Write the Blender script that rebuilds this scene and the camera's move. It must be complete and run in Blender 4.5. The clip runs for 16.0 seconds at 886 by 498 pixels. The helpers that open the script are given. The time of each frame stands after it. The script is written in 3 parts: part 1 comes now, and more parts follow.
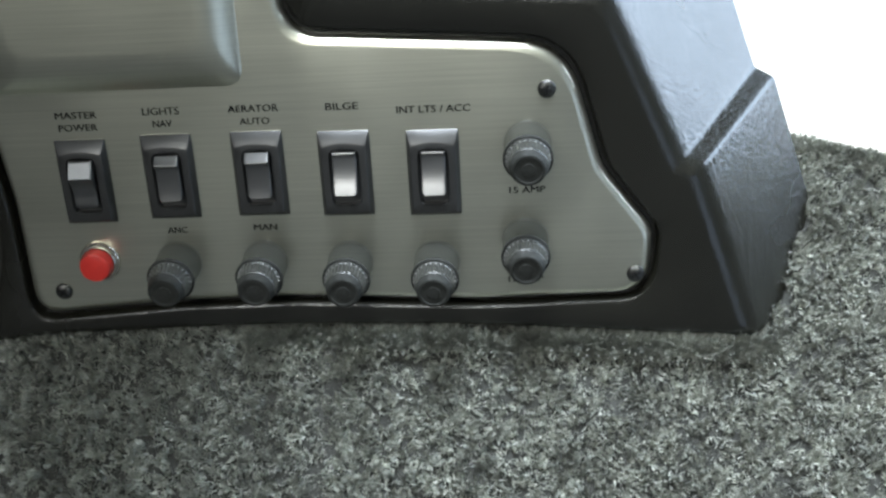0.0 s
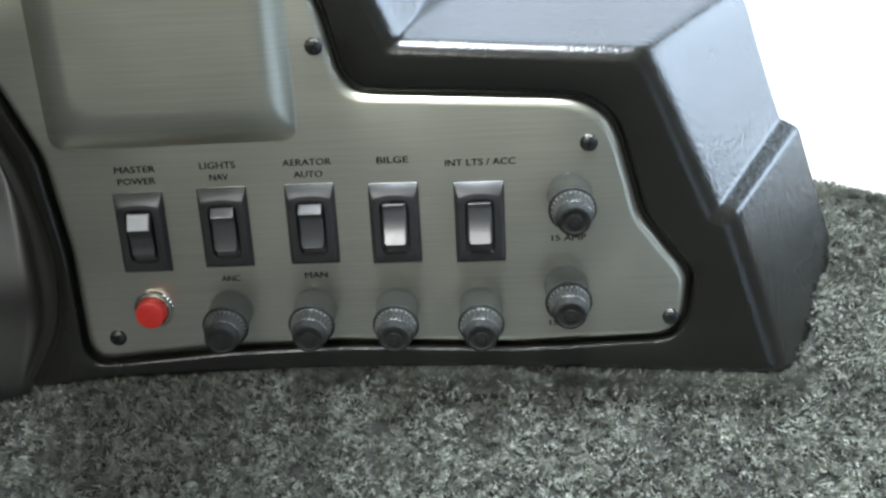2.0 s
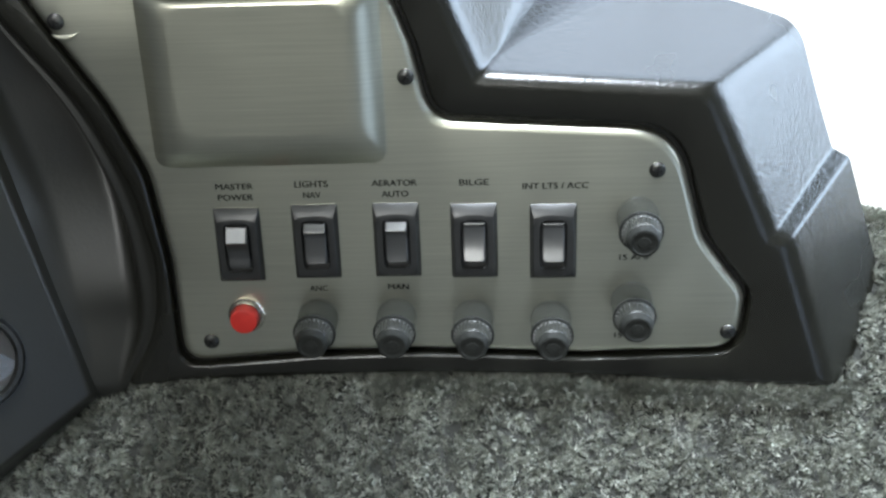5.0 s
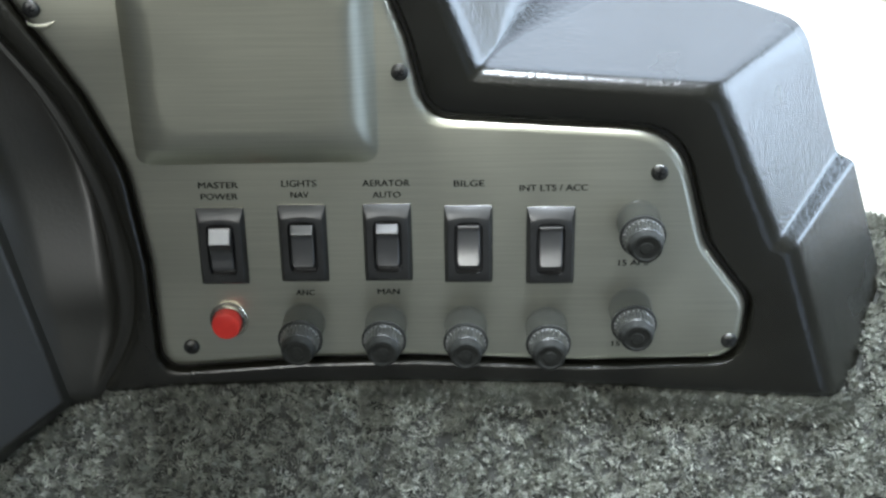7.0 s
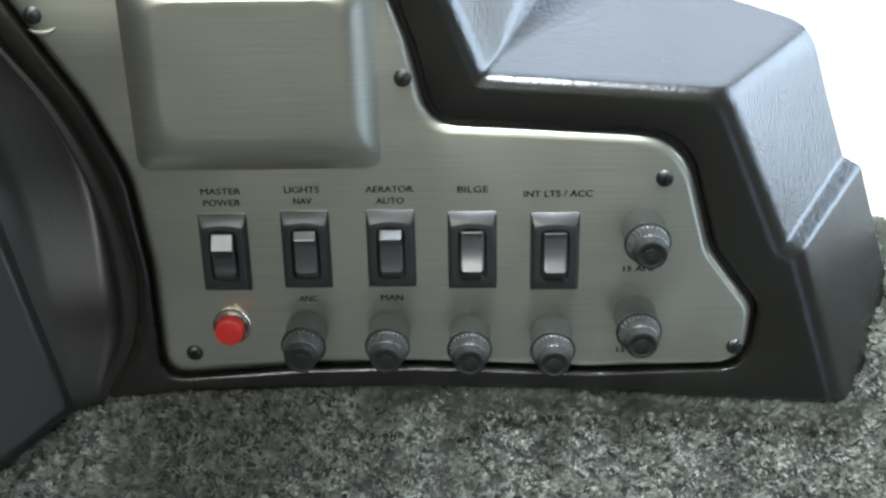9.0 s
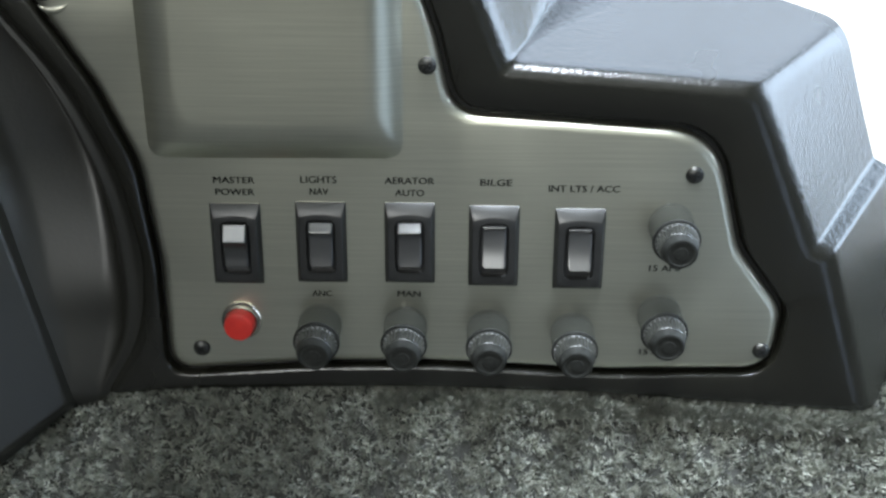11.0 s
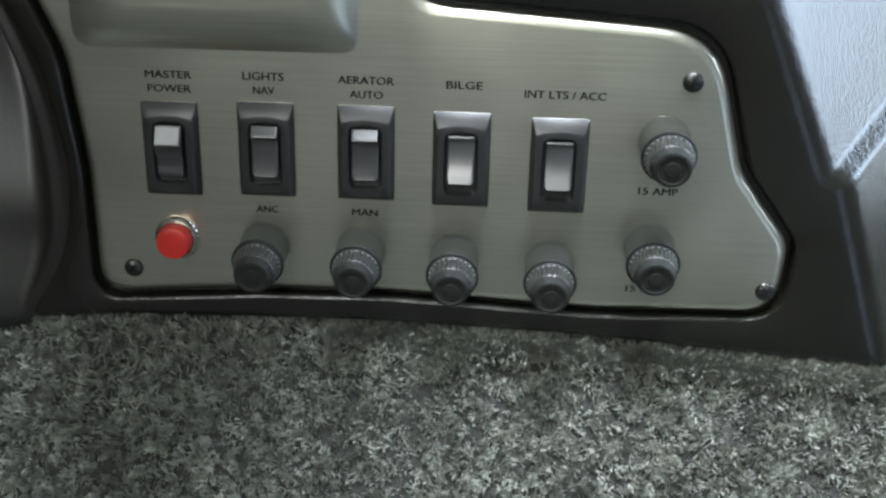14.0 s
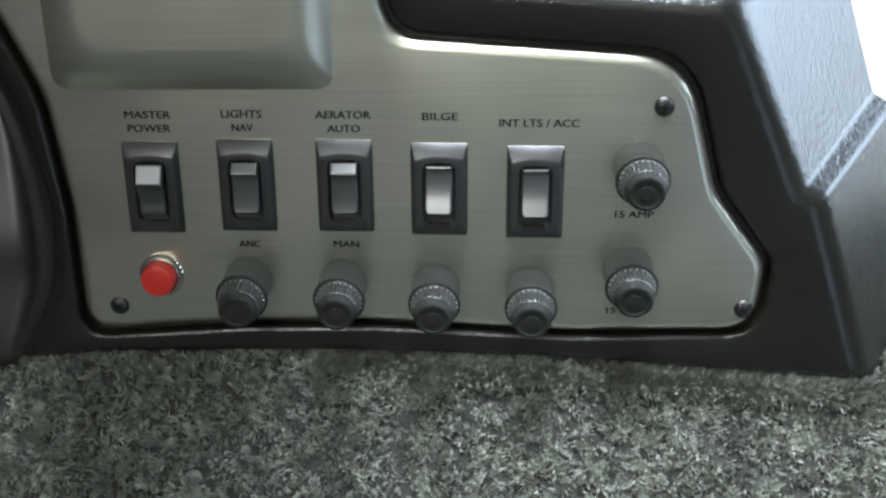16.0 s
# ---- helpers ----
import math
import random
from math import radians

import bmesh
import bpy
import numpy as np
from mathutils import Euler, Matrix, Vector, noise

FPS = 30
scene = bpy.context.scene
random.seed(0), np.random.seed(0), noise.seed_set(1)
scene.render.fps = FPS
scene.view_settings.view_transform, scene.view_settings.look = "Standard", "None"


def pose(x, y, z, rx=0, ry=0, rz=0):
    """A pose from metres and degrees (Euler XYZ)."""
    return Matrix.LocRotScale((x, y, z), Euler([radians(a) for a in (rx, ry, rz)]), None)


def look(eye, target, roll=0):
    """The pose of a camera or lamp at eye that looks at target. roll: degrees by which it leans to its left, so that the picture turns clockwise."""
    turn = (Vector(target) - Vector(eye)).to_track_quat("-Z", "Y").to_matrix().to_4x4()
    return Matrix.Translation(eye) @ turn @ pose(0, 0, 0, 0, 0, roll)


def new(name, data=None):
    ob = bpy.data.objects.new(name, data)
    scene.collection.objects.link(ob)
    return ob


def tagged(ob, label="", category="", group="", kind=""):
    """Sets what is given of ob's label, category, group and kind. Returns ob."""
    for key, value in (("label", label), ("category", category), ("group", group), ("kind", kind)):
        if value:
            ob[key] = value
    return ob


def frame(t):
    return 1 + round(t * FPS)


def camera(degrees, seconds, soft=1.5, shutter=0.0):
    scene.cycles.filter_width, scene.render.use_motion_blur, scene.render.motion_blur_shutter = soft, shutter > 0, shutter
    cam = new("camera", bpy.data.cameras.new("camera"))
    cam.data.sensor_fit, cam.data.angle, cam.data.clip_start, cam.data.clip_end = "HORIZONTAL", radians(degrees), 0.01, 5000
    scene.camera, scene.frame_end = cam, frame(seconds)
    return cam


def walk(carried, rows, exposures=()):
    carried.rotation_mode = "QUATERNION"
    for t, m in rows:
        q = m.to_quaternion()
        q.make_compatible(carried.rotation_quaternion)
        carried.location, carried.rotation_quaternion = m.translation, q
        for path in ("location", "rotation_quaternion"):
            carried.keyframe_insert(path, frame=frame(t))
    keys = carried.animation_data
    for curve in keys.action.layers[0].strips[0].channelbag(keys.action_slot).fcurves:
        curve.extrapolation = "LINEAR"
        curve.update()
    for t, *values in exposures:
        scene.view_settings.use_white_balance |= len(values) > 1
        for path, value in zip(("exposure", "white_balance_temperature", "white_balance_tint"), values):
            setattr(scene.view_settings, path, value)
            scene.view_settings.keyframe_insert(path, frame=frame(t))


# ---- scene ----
# ---- camera ----
cam = camera(43.86, 16.0, soft=2.6)
PATH = [
    (0, 0.10352, -0.09675, 0.55560, 14.716, 2.274, -0.441),
    (0.5, 0.09069, -0.09449, 0.57225, 15.001, 1.668, -0.736),
    (1, 0.09652, -0.08521, 0.58004, 15.126, 0.989, -0.944),
    (1.5, 0.08367, -0.08445, 0.58131, 15.555, 0.826, -1.197),
    (2, 0.06728, -0.08914, 0.58244, 15.710, 0.939, -1.292),
    (2.5, 0.05467, -0.08522, 0.58863, 15.620, 0.960, -1.169),
    (3, 0.03870, -0.07947, 0.60411, 15.631, 0.613, -0.603),
    (3.5, 0.04102, -0.08467, 0.63039, 16.074, 0.401, 1.003),
    (4, 0.03857, -0.10238, 0.62636, 15.501, 1.431, -0.648),
    (4.5, 0.03083, -0.08915, 0.62776, 15.058, 1.119, 0.327),
    (4.7, 0.03367, -0.08840, 0.62834, 15.336, 1.199, 0.019),
    (6.8, 0.01429, -0.09070, 0.60278, 15.483, -0.387, -0.514),
    (7, 0.02062, -0.08249, 0.60402, 15.598, -0.487, -0.007),
    (7.5, 0.03142, -0.09201, 0.59927, 15.430, -0.539, 0.067),
    (8, 0.02799, -0.08235, 0.60300, 15.406, -0.495, -0.093),
    (8.5, 0.02519, -0.08195, 0.60297, 15.421, -0.253, 0.093),
    (8.7, 0.02428, -0.07620, 0.60377, 15.180, -0.116, -0.025),
    (10.8, 0.00070, -0.07208, 0.58498, 15.366, -1.353, 0.753),
    (11, 0.00337, -0.07600, 0.58196, 15.606, -1.314, 0.825),
    (11.5, 0.04784, -0.07012, 0.55839, 14.967, -0.181, 1.561),
    (12, 0.05259, -0.08595, 0.53809, 15.375, 0.477, 0.822),
    (12.5, 0.06018, -0.09172, 0.51944, 15.502, 0.105, 2.646),
    (13, 0.05538, -0.08755, 0.51675, 15.400, -0.391, 2.193),
    (13.5, 0.05269, -0.08993, 0.51248, 15.189, -0.227, 2.508),
    (14, 0.04003, -0.08973, 0.50978, 15.089, 0.059, 3.159),
    (14.5, 0.03838, -0.08841, 0.51233, 15.001, -0.015, 2.923),
    (15, 0.01840, -0.08161, 0.50897, 14.977, -0.528, 1.773),
    (15.5, 0.05107, -0.08673, 0.51058, 15.567, 0.295, 1.599),
    (16, 0.04548, -0.08464, 0.51773, 15.776, 0.234, 1.248),
]
walk(cam, [(t, pose(x, y, z, rx, ry, rz)) for t, x, y, z, rx, ry, rz in PATH], [(0, -0.24), (4.7, -0.22), (8.7, -0.26), (11, -0.3), (13, -0.4), (16, -0.34)])

# ---- world, light and exposure ----
world = bpy.data.worlds.new("world")
scene.world = world
world.use_nodes = True
sky = world.node_tree.nodes.new("ShaderNodeTexSky")
sky.sky_type, sky.sun_disc = "NISHITA", False
sky.sun_elevation, sky.sun_rotation = radians(40), radians(-35)
back = world.node_tree.nodes["Background"]
back.inputs["Strength"].default_value = 0.08
world.node_tree.links.new(sky.outputs["Color"], back.inputs["Color"])


def window_light(name, m, wide, high, watts, colour):
    """Daylight that comes in through one opening."""
    data = bpy.data.lights.new(name, "AREA")
    data.shape, data.size, data.size_y = "RECTANGLE", wide, high
    data.energy, data.color = watts, colour
    ob = new(name, data)
    ob.matrix_world = m
    return ob


window_light("window_light_back", look((0.04, 1.54, 2.10), (0.04, 0, 2.10)), 0.6, 1.56, 425, (0.80, 0.89, 1.0))
window_light("window_light_low", look((0.3, 1.54, 0.34), (0.3, 0, 0.34)), 2.6, 0.76, 62, (0.66, 0.80, 1.0))
window_light("window_light_side", look((1.74, 0.80, 0.45), (0, 0.80, 0.45)), 1.3, 0.98, 78, (0.64, 0.80, 1.0))
window_light("window_light_high", look((1.74, -1.45, 1.4), (0.6, -0.5, 0.6)), 0.8, 1.2, 6, (0.6, 0.76, 1.0))
window_light("ceiling_lamp_light", look((-0.65, -0.62, 3.0), (-0.65, -0.62, 0)), 1.0, 0.62, 43, (0.99, 1.0, 0.96))


# ---- materials ----
def material(name, colour, rough=0.5, metal=0.0):
    mat = bpy.data.materials.new(name)
    mat.use_nodes = True
    node = mat.node_tree.nodes["Principled BSDF"]
    node.inputs["Base Color"].default_value = (*colour, 1)
    node.inputs["Roughness"].default_value = rough
    node.inputs["Metallic"].default_value = metal
    return mat, mat.node_tree.nodes, mat.node_tree.links, node


def coords(nodes, links, scale):
    place = nodes.new("ShaderNodeTexCoord")
    size = nodes.new("ShaderNodeMapping")
    size.inputs["Scale"].default_value = scale
    links.new(place.outputs["Object"], size.inputs["Vector"])
    return size.outputs["Vector"]


def grain(nodes, links, vector, scale, detail=3.0, rough=0.55):
    tex = nodes.new("ShaderNodeTexNoise")
    tex.inputs["Scale"].default_value = scale
    tex.inputs["Detail"].default_value = detail
    tex.inputs["Roughness"].default_value = rough
    links.new(vector, tex.inputs["Vector"])
    return tex.outputs["Fac"]


def spread(nodes, links, value, low, high, start=0.3, end=0.7):
    node = nodes.new("ShaderNodeMapRange")
    node.inputs["From Min"].default_value, node.inputs["From Max"].default_value = start, end
    node.inputs["To Min"].default_value, node.inputs["To Max"].default_value = low, high
    links.new(value, node.inputs["Value"])
    return node.outputs["Result"]


def mix(nodes, links, value, a, b):
    node = nodes.new("ShaderNodeMix")
    node.data_type = "RGBA"
    node.inputs["A"].default_value, node.inputs["B"].default_value = (*a, 1), (*b, 1)
    links.new(value, node.inputs["Factor"])
    return node.outputs["Result"]


def relief(nodes, links, node, value, strength, distance):
    bump = nodes.new("ShaderNodeBump")
    bump.inputs["Strength"].default_value, bump.inputs["Distance"].default_value = strength, distance
    links.new(value, bump.inputs["Height"])
    links.new(bump.outputs["Normal"], node.inputs["Normal"])


def black_plastic(name, strength, low, high):
    mat, nodes, links, node = material(name, (0.009, 0.009, 0.009), 0.34)
    v = coords(nodes, links, (1, 1, 1))
    fine, wide = grain(nodes, links, v, 520, 2), grain(nodes, links, v, 14, 3)
    links.new(mix(nodes, links, wide, (0.007, 0.0068, 0.0048), (0.01, 0.0096, 0.007)), node.inputs["Base Color"])
    links.new(spread(nodes, links, wide, low, high), node.inputs["Roughness"])
    hide = grain(nodes, links, v, 260, 3, 0.6)
    both = nodes.new("ShaderNodeMath")
    both.operation = "ADD"
    links.new(fine, both.inputs[0])
    links.new(hide, both.inputs[1])
    relief(nodes, links, node, both.outputs[0], strength, 0.00055)
    return mat


def brushed_metal():
    mat, nodes, links, node = material("brushed_metal_finish", (0.55, 0.55, 0.52), 0.4, 0.95)
    long = grain(nodes, links, coords(nodes, links, (12, 12, 900)), 1.0, 4, 0.65)
    wide = grain(nodes, links, coords(nodes, links, (1, 1, 1)), 22, 3)
    links.new(mix(nodes, links, long, (0.38, 0.377, 0.308), (0.62, 0.617, 0.51)), node.inputs["Base Color"])
    links.new(spread(nodes, links, wide, 0.28, 0.37), node.inputs["Roughness"])
    relief(nodes, links, node, long, 0.14, 0.0003)
    return mat


def carpet_fibre():
    mat, nodes, links, node = material("grey_carpet_fibre", (0.2, 0.2, 0.2), 0.5)
    info = nodes.new("ShaderNodeNewGeometry")
    ramp = nodes.new("ShaderNodeValToRGB")
    ramp.color_ramp.elements[0].color = (0.25, 0.258, 0.222, 1)
    ramp.color_ramp.elements[1].color = (0.4, 0.41, 0.36, 1)
    middle = ramp.color_ramp.elements.new(0.7)
    middle.color = (0.3, 0.31, 0.265, 1)
    links.new(info.outputs["Random Per Island"], ramp.inputs["Fac"])
    v = coords(nodes, links, (1, 1, 1))
    tuft, worn = grain(nodes, links, v, 230, 3), grain(nodes, links, v, 42, 4)
    for value, low, high in ((spread(nodes, links, tuft, 0, 1, 0.35, 0.65), 0.72, 1.16), (spread(nodes, links, worn, 0, 1), 0.55, 1.28)):
        shade = nodes.new("ShaderNodeMix")
        shade.data_type, shade.blend_type = "RGBA", "MULTIPLY"
        shade.inputs["Factor"].default_value = 1.0
        source = node.inputs["Base Color"].links[0].from_socket if node.inputs["Base Color"].links else ramp.outputs["Color"]
        links.new(source, shade.inputs["A"])
        links.new(mix(nodes, links, value, (low,) * 3, (high,) * 3), shade.inputs["B"])
        links.new(shade.outputs["Result"], node.inputs["Base Color"])
    return mat


def speckled(name, a, b, scale, rough, bump=0.0, size=0.001):
    mat, nodes, links, node = material(name, a, rough)
    v = coords(nodes, links, (1, 1, 1))
    tone = grain(nodes, links, v, scale, 5)
    links.new(mix(nodes, links, spread(nodes, links, tone, 0, 1), a, b), node.inputs["Base Color"])
    links.new(spread(nodes, links, grain(nodes, links, v, scale * 3), rough * 0.8, min(1, rough * 1.2)), node.inputs["Roughness"])
    if bump:
        relief(nodes, links, node, grain(nodes, links, v, scale * 6), bump, size)
    return mat


BLACK = black_plastic("moulded_black_plastic", 0.26, 0.20, 0.29)
SMOOTH = black_plastic("smooth_black_plastic", 0.14, 0.36, 0.46)
METAL = brushed_metal()
FIBRE = carpet_fibre()
BACKING = speckled("carpet_backing", (0.028, 0.029, 0.025), (0.05, 0.051, 0.045), 300, 0.95, 0.6, 0.002)
SWITCH = speckled("satin_black_bezel_plastic", (0.009, 0.009, 0.0085), (0.014, 0.014, 0.013), 200, 0.38, 0.1, 0.0003)
SWITCH.node_tree.nodes["Principled BSDF"].inputs["IOR"].default_value = 1.65
ROCKER = speckled("smoked_grey_rocker_plastic", (0.014, 0.014, 0.0135), (0.022, 0.022, 0.021), 12, 0.32)
ROCKER.node_tree.nodes["Principled BSDF"].inputs["IOR"].default_value = 2.1
SHEEN = speckled("white_painted_sheen", (0.3, 0.3, 0.3), (0.36, 0.36, 0.355), 120, 0.36)
CAP = speckled("smoky_fuse_cap_plastic", (0.026, 0.027, 0.024), (0.042, 0.043, 0.039), 250, 0.36, 0.1, 0.0003)
CAP.node_tree.nodes["Principled BSDF"].inputs["Alpha"].default_value = 0.8
TIP = speckled("matt_black_tip_plastic", (0.014, 0.0145, 0.013), (0.03, 0.031, 0.028), 700, 0.6, 0.2, 0.0003)
TIP.node_tree.nodes["Principled BSDF"].inputs["Specular IOR Level"].default_value = 0.12
CAP.node_tree.nodes["Principled BSDF"].inputs["Specular IOR Level"].default_value = 0.35
SLEEVE = speckled("smoky_clear_sleeve_plastic", (0.055, 0.058, 0.05), (0.085, 0.088, 0.078), 250, 0.3)
SLEEVE.node_tree.nodes["Principled BSDF"].inputs["Alpha"].default_value = 0.26
NUB = speckled("pale_rib_glint", (0.22, 0.22, 0.21), (0.32, 0.32, 0.31), 300, 0.2)
RED = speckled("red_button_plastic", (0.46, 0.02, 0.014), (0.55, 0.03, 0.02), 180, 0.4)
CHROME = material("worn_chrome", (0.5, 0.46, 0.4), 0.2, 1.0)[0]
SCREW = speckled("dark_plated_screw_steel", (0.045, 0.045, 0.042), (0.12, 0.12, 0.115), 900, 0.3, 0.3, 0.0004)
SCREW.node_tree.nodes["Principled BSDF"].inputs["Metallic"].default_value = 1.0
INK = speckled("printed_black_ink", (0.004, 0.004, 0.004), (0.012, 0.012, 0.012), 900, 0.8)
INK.node_tree.nodes["Principled BSDF"].inputs["Specular IOR Level"].default_value = 0.1
CREAM = speckled("cream_vinyl_floor", (0.47, 0.43, 0.36), (0.55, 0.51, 0.44), 9, 0.5, 0.05, 0.001)
MINT = speckled("pale_mint_paint", (0.19, 0.28, 0.245), (0.3, 0.38, 0.34), 40, 0.6)
WALL = speckled("grey_painted_wall", (0.018, 0.018, 0.017), (0.028, 0.028, 0.026), 3, 0.8, 0.1, 0.002)
PALE = speckled("charcoal_painted_wall", (0.03, 0.03, 0.028), (0.042, 0.042, 0.039), 3, 0.8, 0.1, 0.002)
CEILING = speckled("grey_painted_ceiling", (0.21, 0.207, 0.175), (0.25, 0.246, 0.21), 3, 0.9)
WHITE = speckled("white_frame_paint", (0.76, 0.76, 0.74), (0.82, 0.82, 0.8), 30, 0.5)
DIAL = speckled("black_dial_face", (0.01, 0.01, 0.01), (0.016, 0.016, 0.016), 200, 0.5)
GLASS = material("clear_glass", (1, 1, 1), 0.02)[0]
GLASS.node_tree.nodes["Principled BSDF"].inputs["Transmission Weight"].default_value = 1.0


# ---- building helpers ----
# The console's own frame: x along the panel, -y out of it, z up its slope; the carpet lies at world z = 0.
ORIGIN = Vector((0.1, -0.000507, -0.07))
TURN = Matrix(((0.99942, 0.02719, -0.02045), (0.0, 0.60107, 0.79919), (0.03403, -0.79873, 0.60073)))
CONSOLE = Matrix.Translation(-(TURN @ ORIGIN)) @ TURN.to_4x4()


def mesh_of(name, bm, mat, angle=38):
    bmesh.ops.recalc_face_normals(bm, faces=bm.faces)
    data = bpy.data.meshes.new(name)
    bm.to_mesh(data)
    bm.free()
    data.materials.append(mat)
    for face in data.polygons:
        face.use_smooth = True
    data.set_sharp_from_angle(angle=radians(angle))
    return data


def part(name, bm, mat, parent, label="", at=None, angle=38):
    ob = new(name, mesh_of(name, bm, mat, angle))
    ob.parent = parent
    if at is not None:
        ob.matrix_local = at
    return tagged(ob, label) if label else ob


def thing(name, m, label, category, group="", kind=""):
    ob = new(name)
    ob.empty_display_size = 0.02
    ob.matrix_world = m
    return tagged(ob, label, category, group, kind)


def rounded(corners, seg=6, mid=0):
    """Corners (x, z, radius) as a closed loop with arcs; every corner gives seg + 1 points, every edge mid more."""
    out, n = [], len(corners)
    for i, (x, z, r) in enumerate(corners):
        p = Vector((x, z))
        a, b = Vector(corners[i - 1][:2]) - p, Vector(corners[(i + 1) % n][:2]) - p
        la, lb = a.length, b.length
        a, b = a / la, b / lb
        half = max(a.angle(b) / 2, 0.02)
        cut = min(r / math.tan(half), 0.48 * la, 0.48 * lb)
        p0, p1 = p + a * cut, p + b * cut
        for k in range(seg + 1):
            t = k / seg
            out.append((1 - t) ** 2 * p0 + 2 * t * (1 - t) * p + t * t * p1)
    if mid:
        full, size = [], seg + 1
        for i in range(n):
            full += out[i * size:(i + 1) * size]
            a, b = full[-1], out[(i + 1) % n * size]
            full += [a.lerp(b, (k + 1) / (mid + 1)) for k in range(mid)]
        return full
    return out


def area2(loop):
    return sum(a[0] * b[1] - b[0] * a[1] for a, b in zip(loop, loop[1:] + loop[:1]))


def grown(corners, by):
    """The corner list with edge i (from corner i to i + 1) moved out by by[i]."""
    n, lines = len(corners), []
    sign = 1 if area2([c[:2] for c in corners]) > 0 else -1
    for i in range(n):
        a, b = Vector(corners[i][:2]), Vector(corners[(i + 1) % n][:2])
        d = (b - a).normalized()
        out = Vector((d.y, -d.x)) * sign
        lines.append((a + out * by[i], d))
    res = []
    for i in range(n):
        (p, d), (q, e) = lines[i - 1], lines[i]
        cross = d.x * e.y - d.y * e.x
        if abs(cross) < 0.02:
            s = (p + d * ((q - p) @ d) + q) / 2
        else:
            w = q - p
            s = p + d * ((w.x * e.y - w.y * e.x) / cross)
        res.append((s.x, s.y, corners[i][2]))
    return res


def even(corners, by):
    return grown(corners, [by] * len(corners))


def rings(bm, loops, close=True):
    """Bridges loops of equal length; returns the vertex rings."""
    made = [[bm.verts.new(p) for p in loop] for loop in loops]
    for a, b in zip(made, made[1:]):
        n = len(a)
        for i in range(n if close else n - 1):
            j = (i + 1) % n
            bm.faces.new((a[i], a[j], b[j], b[i]))
    return made


def filled(bm, *verts):
    """Fills the area inside the first ring, with the other rings as holes."""
    edges = []
    for ring in verts:
        for i in range(len(ring)):
            a, b = ring[i], ring[(i + 1) % len(ring)]
            edges.append(bm.edges.get((a, b)) or bm.edges.new((a, b)))
    bmesh.ops.triangle_fill(bm, use_beauty=True, use_dissolve=False, edges=edges)


def lathe(bm, profile, seg=32, knurl=0.0, knurl_from=0, knurl_to=0, cap=True):
    """Profile of (radius, height) turned about the axis that leaves the panel (-y)."""
    loops = []
    for k, (r, h) in enumerate(profile):
        loop = []
        for i in range(seg):
            a = 2 * math.pi * i / seg
            rr = r - (knurl if i % 2 and knurl_from <= k <= knurl_to else 0)
            loop.append((rr * math.cos(a), -h, rr * math.sin(a)))
        loops.append(loop)
    made = rings(bm, loops)
    if cap:
        bm.faces.new(made[-1])
    return made


def box(bm, lo, hi, bevel=0.0, seg=2):
    made = bmesh.ops.create_cube(bm, size=1)["verts"]
    for v in made:
        v.co = Vector([lo[k] + (v.co[k] + 0.5) * (hi[k] - lo[k]) for k in range(3)])
    if bevel:
        edges = list({e for v in made for e in v.link_edges})
        bmesh.ops.bevel(bm, geom=edges, offset=bevel, segments=seg, profile=0.5, affect="EDGES")


def cut_at_carpet(bm, depth=0.004):
    """Removes what would lie under the carpet."""
    inv = CONSOLE.inverted()
    co = inv @ Vector((0, 0, -depth))
    no = inv.to_3x3() @ Vector((0, 0, 1))
    made = bmesh.ops.bisect_plane(bm, geom=bm.verts[:] + bm.edges[:] + bm.faces[:], plane_co=co, plane_no=no, clear_inner=True)
    edges = [e for e in made["geom_cut"] if isinstance(e, bmesh.types.BMEdge)]
    bmesh.ops.contextual_create(bm, geom=edges)


# ---- the room ----
LOW = -0.06
EAST, WEST, NORTH, SOUTH, HIGH = 1.8, -1.2, 1.6, -2.0, 3.1


def slab(name, boxes, mat, label, category="wall"):
    bm = bmesh.new()
    for lo, hi in boxes:
        box(bm, lo, hi)
    ob = new(name, mesh_of(name, bm, mat))
    return tagged(ob, label, category, kind="structure")


slab("floor", [((WEST, SOUTH, LOW - 0.1), (EAST, NORTH, LOW))], CREAM, "cream vinyl floor in bright daylight", "floor")
slab("ceiling", [((WEST - 0.1, SOUTH - 0.1, HIGH), (EAST + 0.1, NORTH + 0.1, HIGH + 0.1))], CEILING, "plain dark painted ceiling", "ceiling")
slab("wall_south", [((WEST - 0.1, SOUTH - 0.1, LOW), (EAST + 0.1, SOUTH, HIGH))], PALE, "plain dark grey painted wall")
slab("wall_west", [((WEST - 0.1, SOUTH, LOW), (WEST, NORTH, HIGH))], WALL, "plain dark grey painted wall")
slab("wall_north", [((WEST, NORTH, LOW), (-1.01, NORTH + 0.1, HIGH)), ((1.61, NORTH, LOW), (EAST, NORTH + 0.1, HIGH)), ((-1.01, NORTH, 0.74), (1.61, NORTH + 0.1, 1.3)),
                    ((-1.01, NORTH, 1.3), (-0.27, NORTH + 0.1, HIGH)), ((0.35, NORTH, 1.3), (1.61, NORTH + 0.1, HIGH)), ((-0.27, NORTH, 2.9), (0.35, NORTH + 0.1, HIGH))],
     WALL, "dark painted wall with a low opening and a tall window hole")
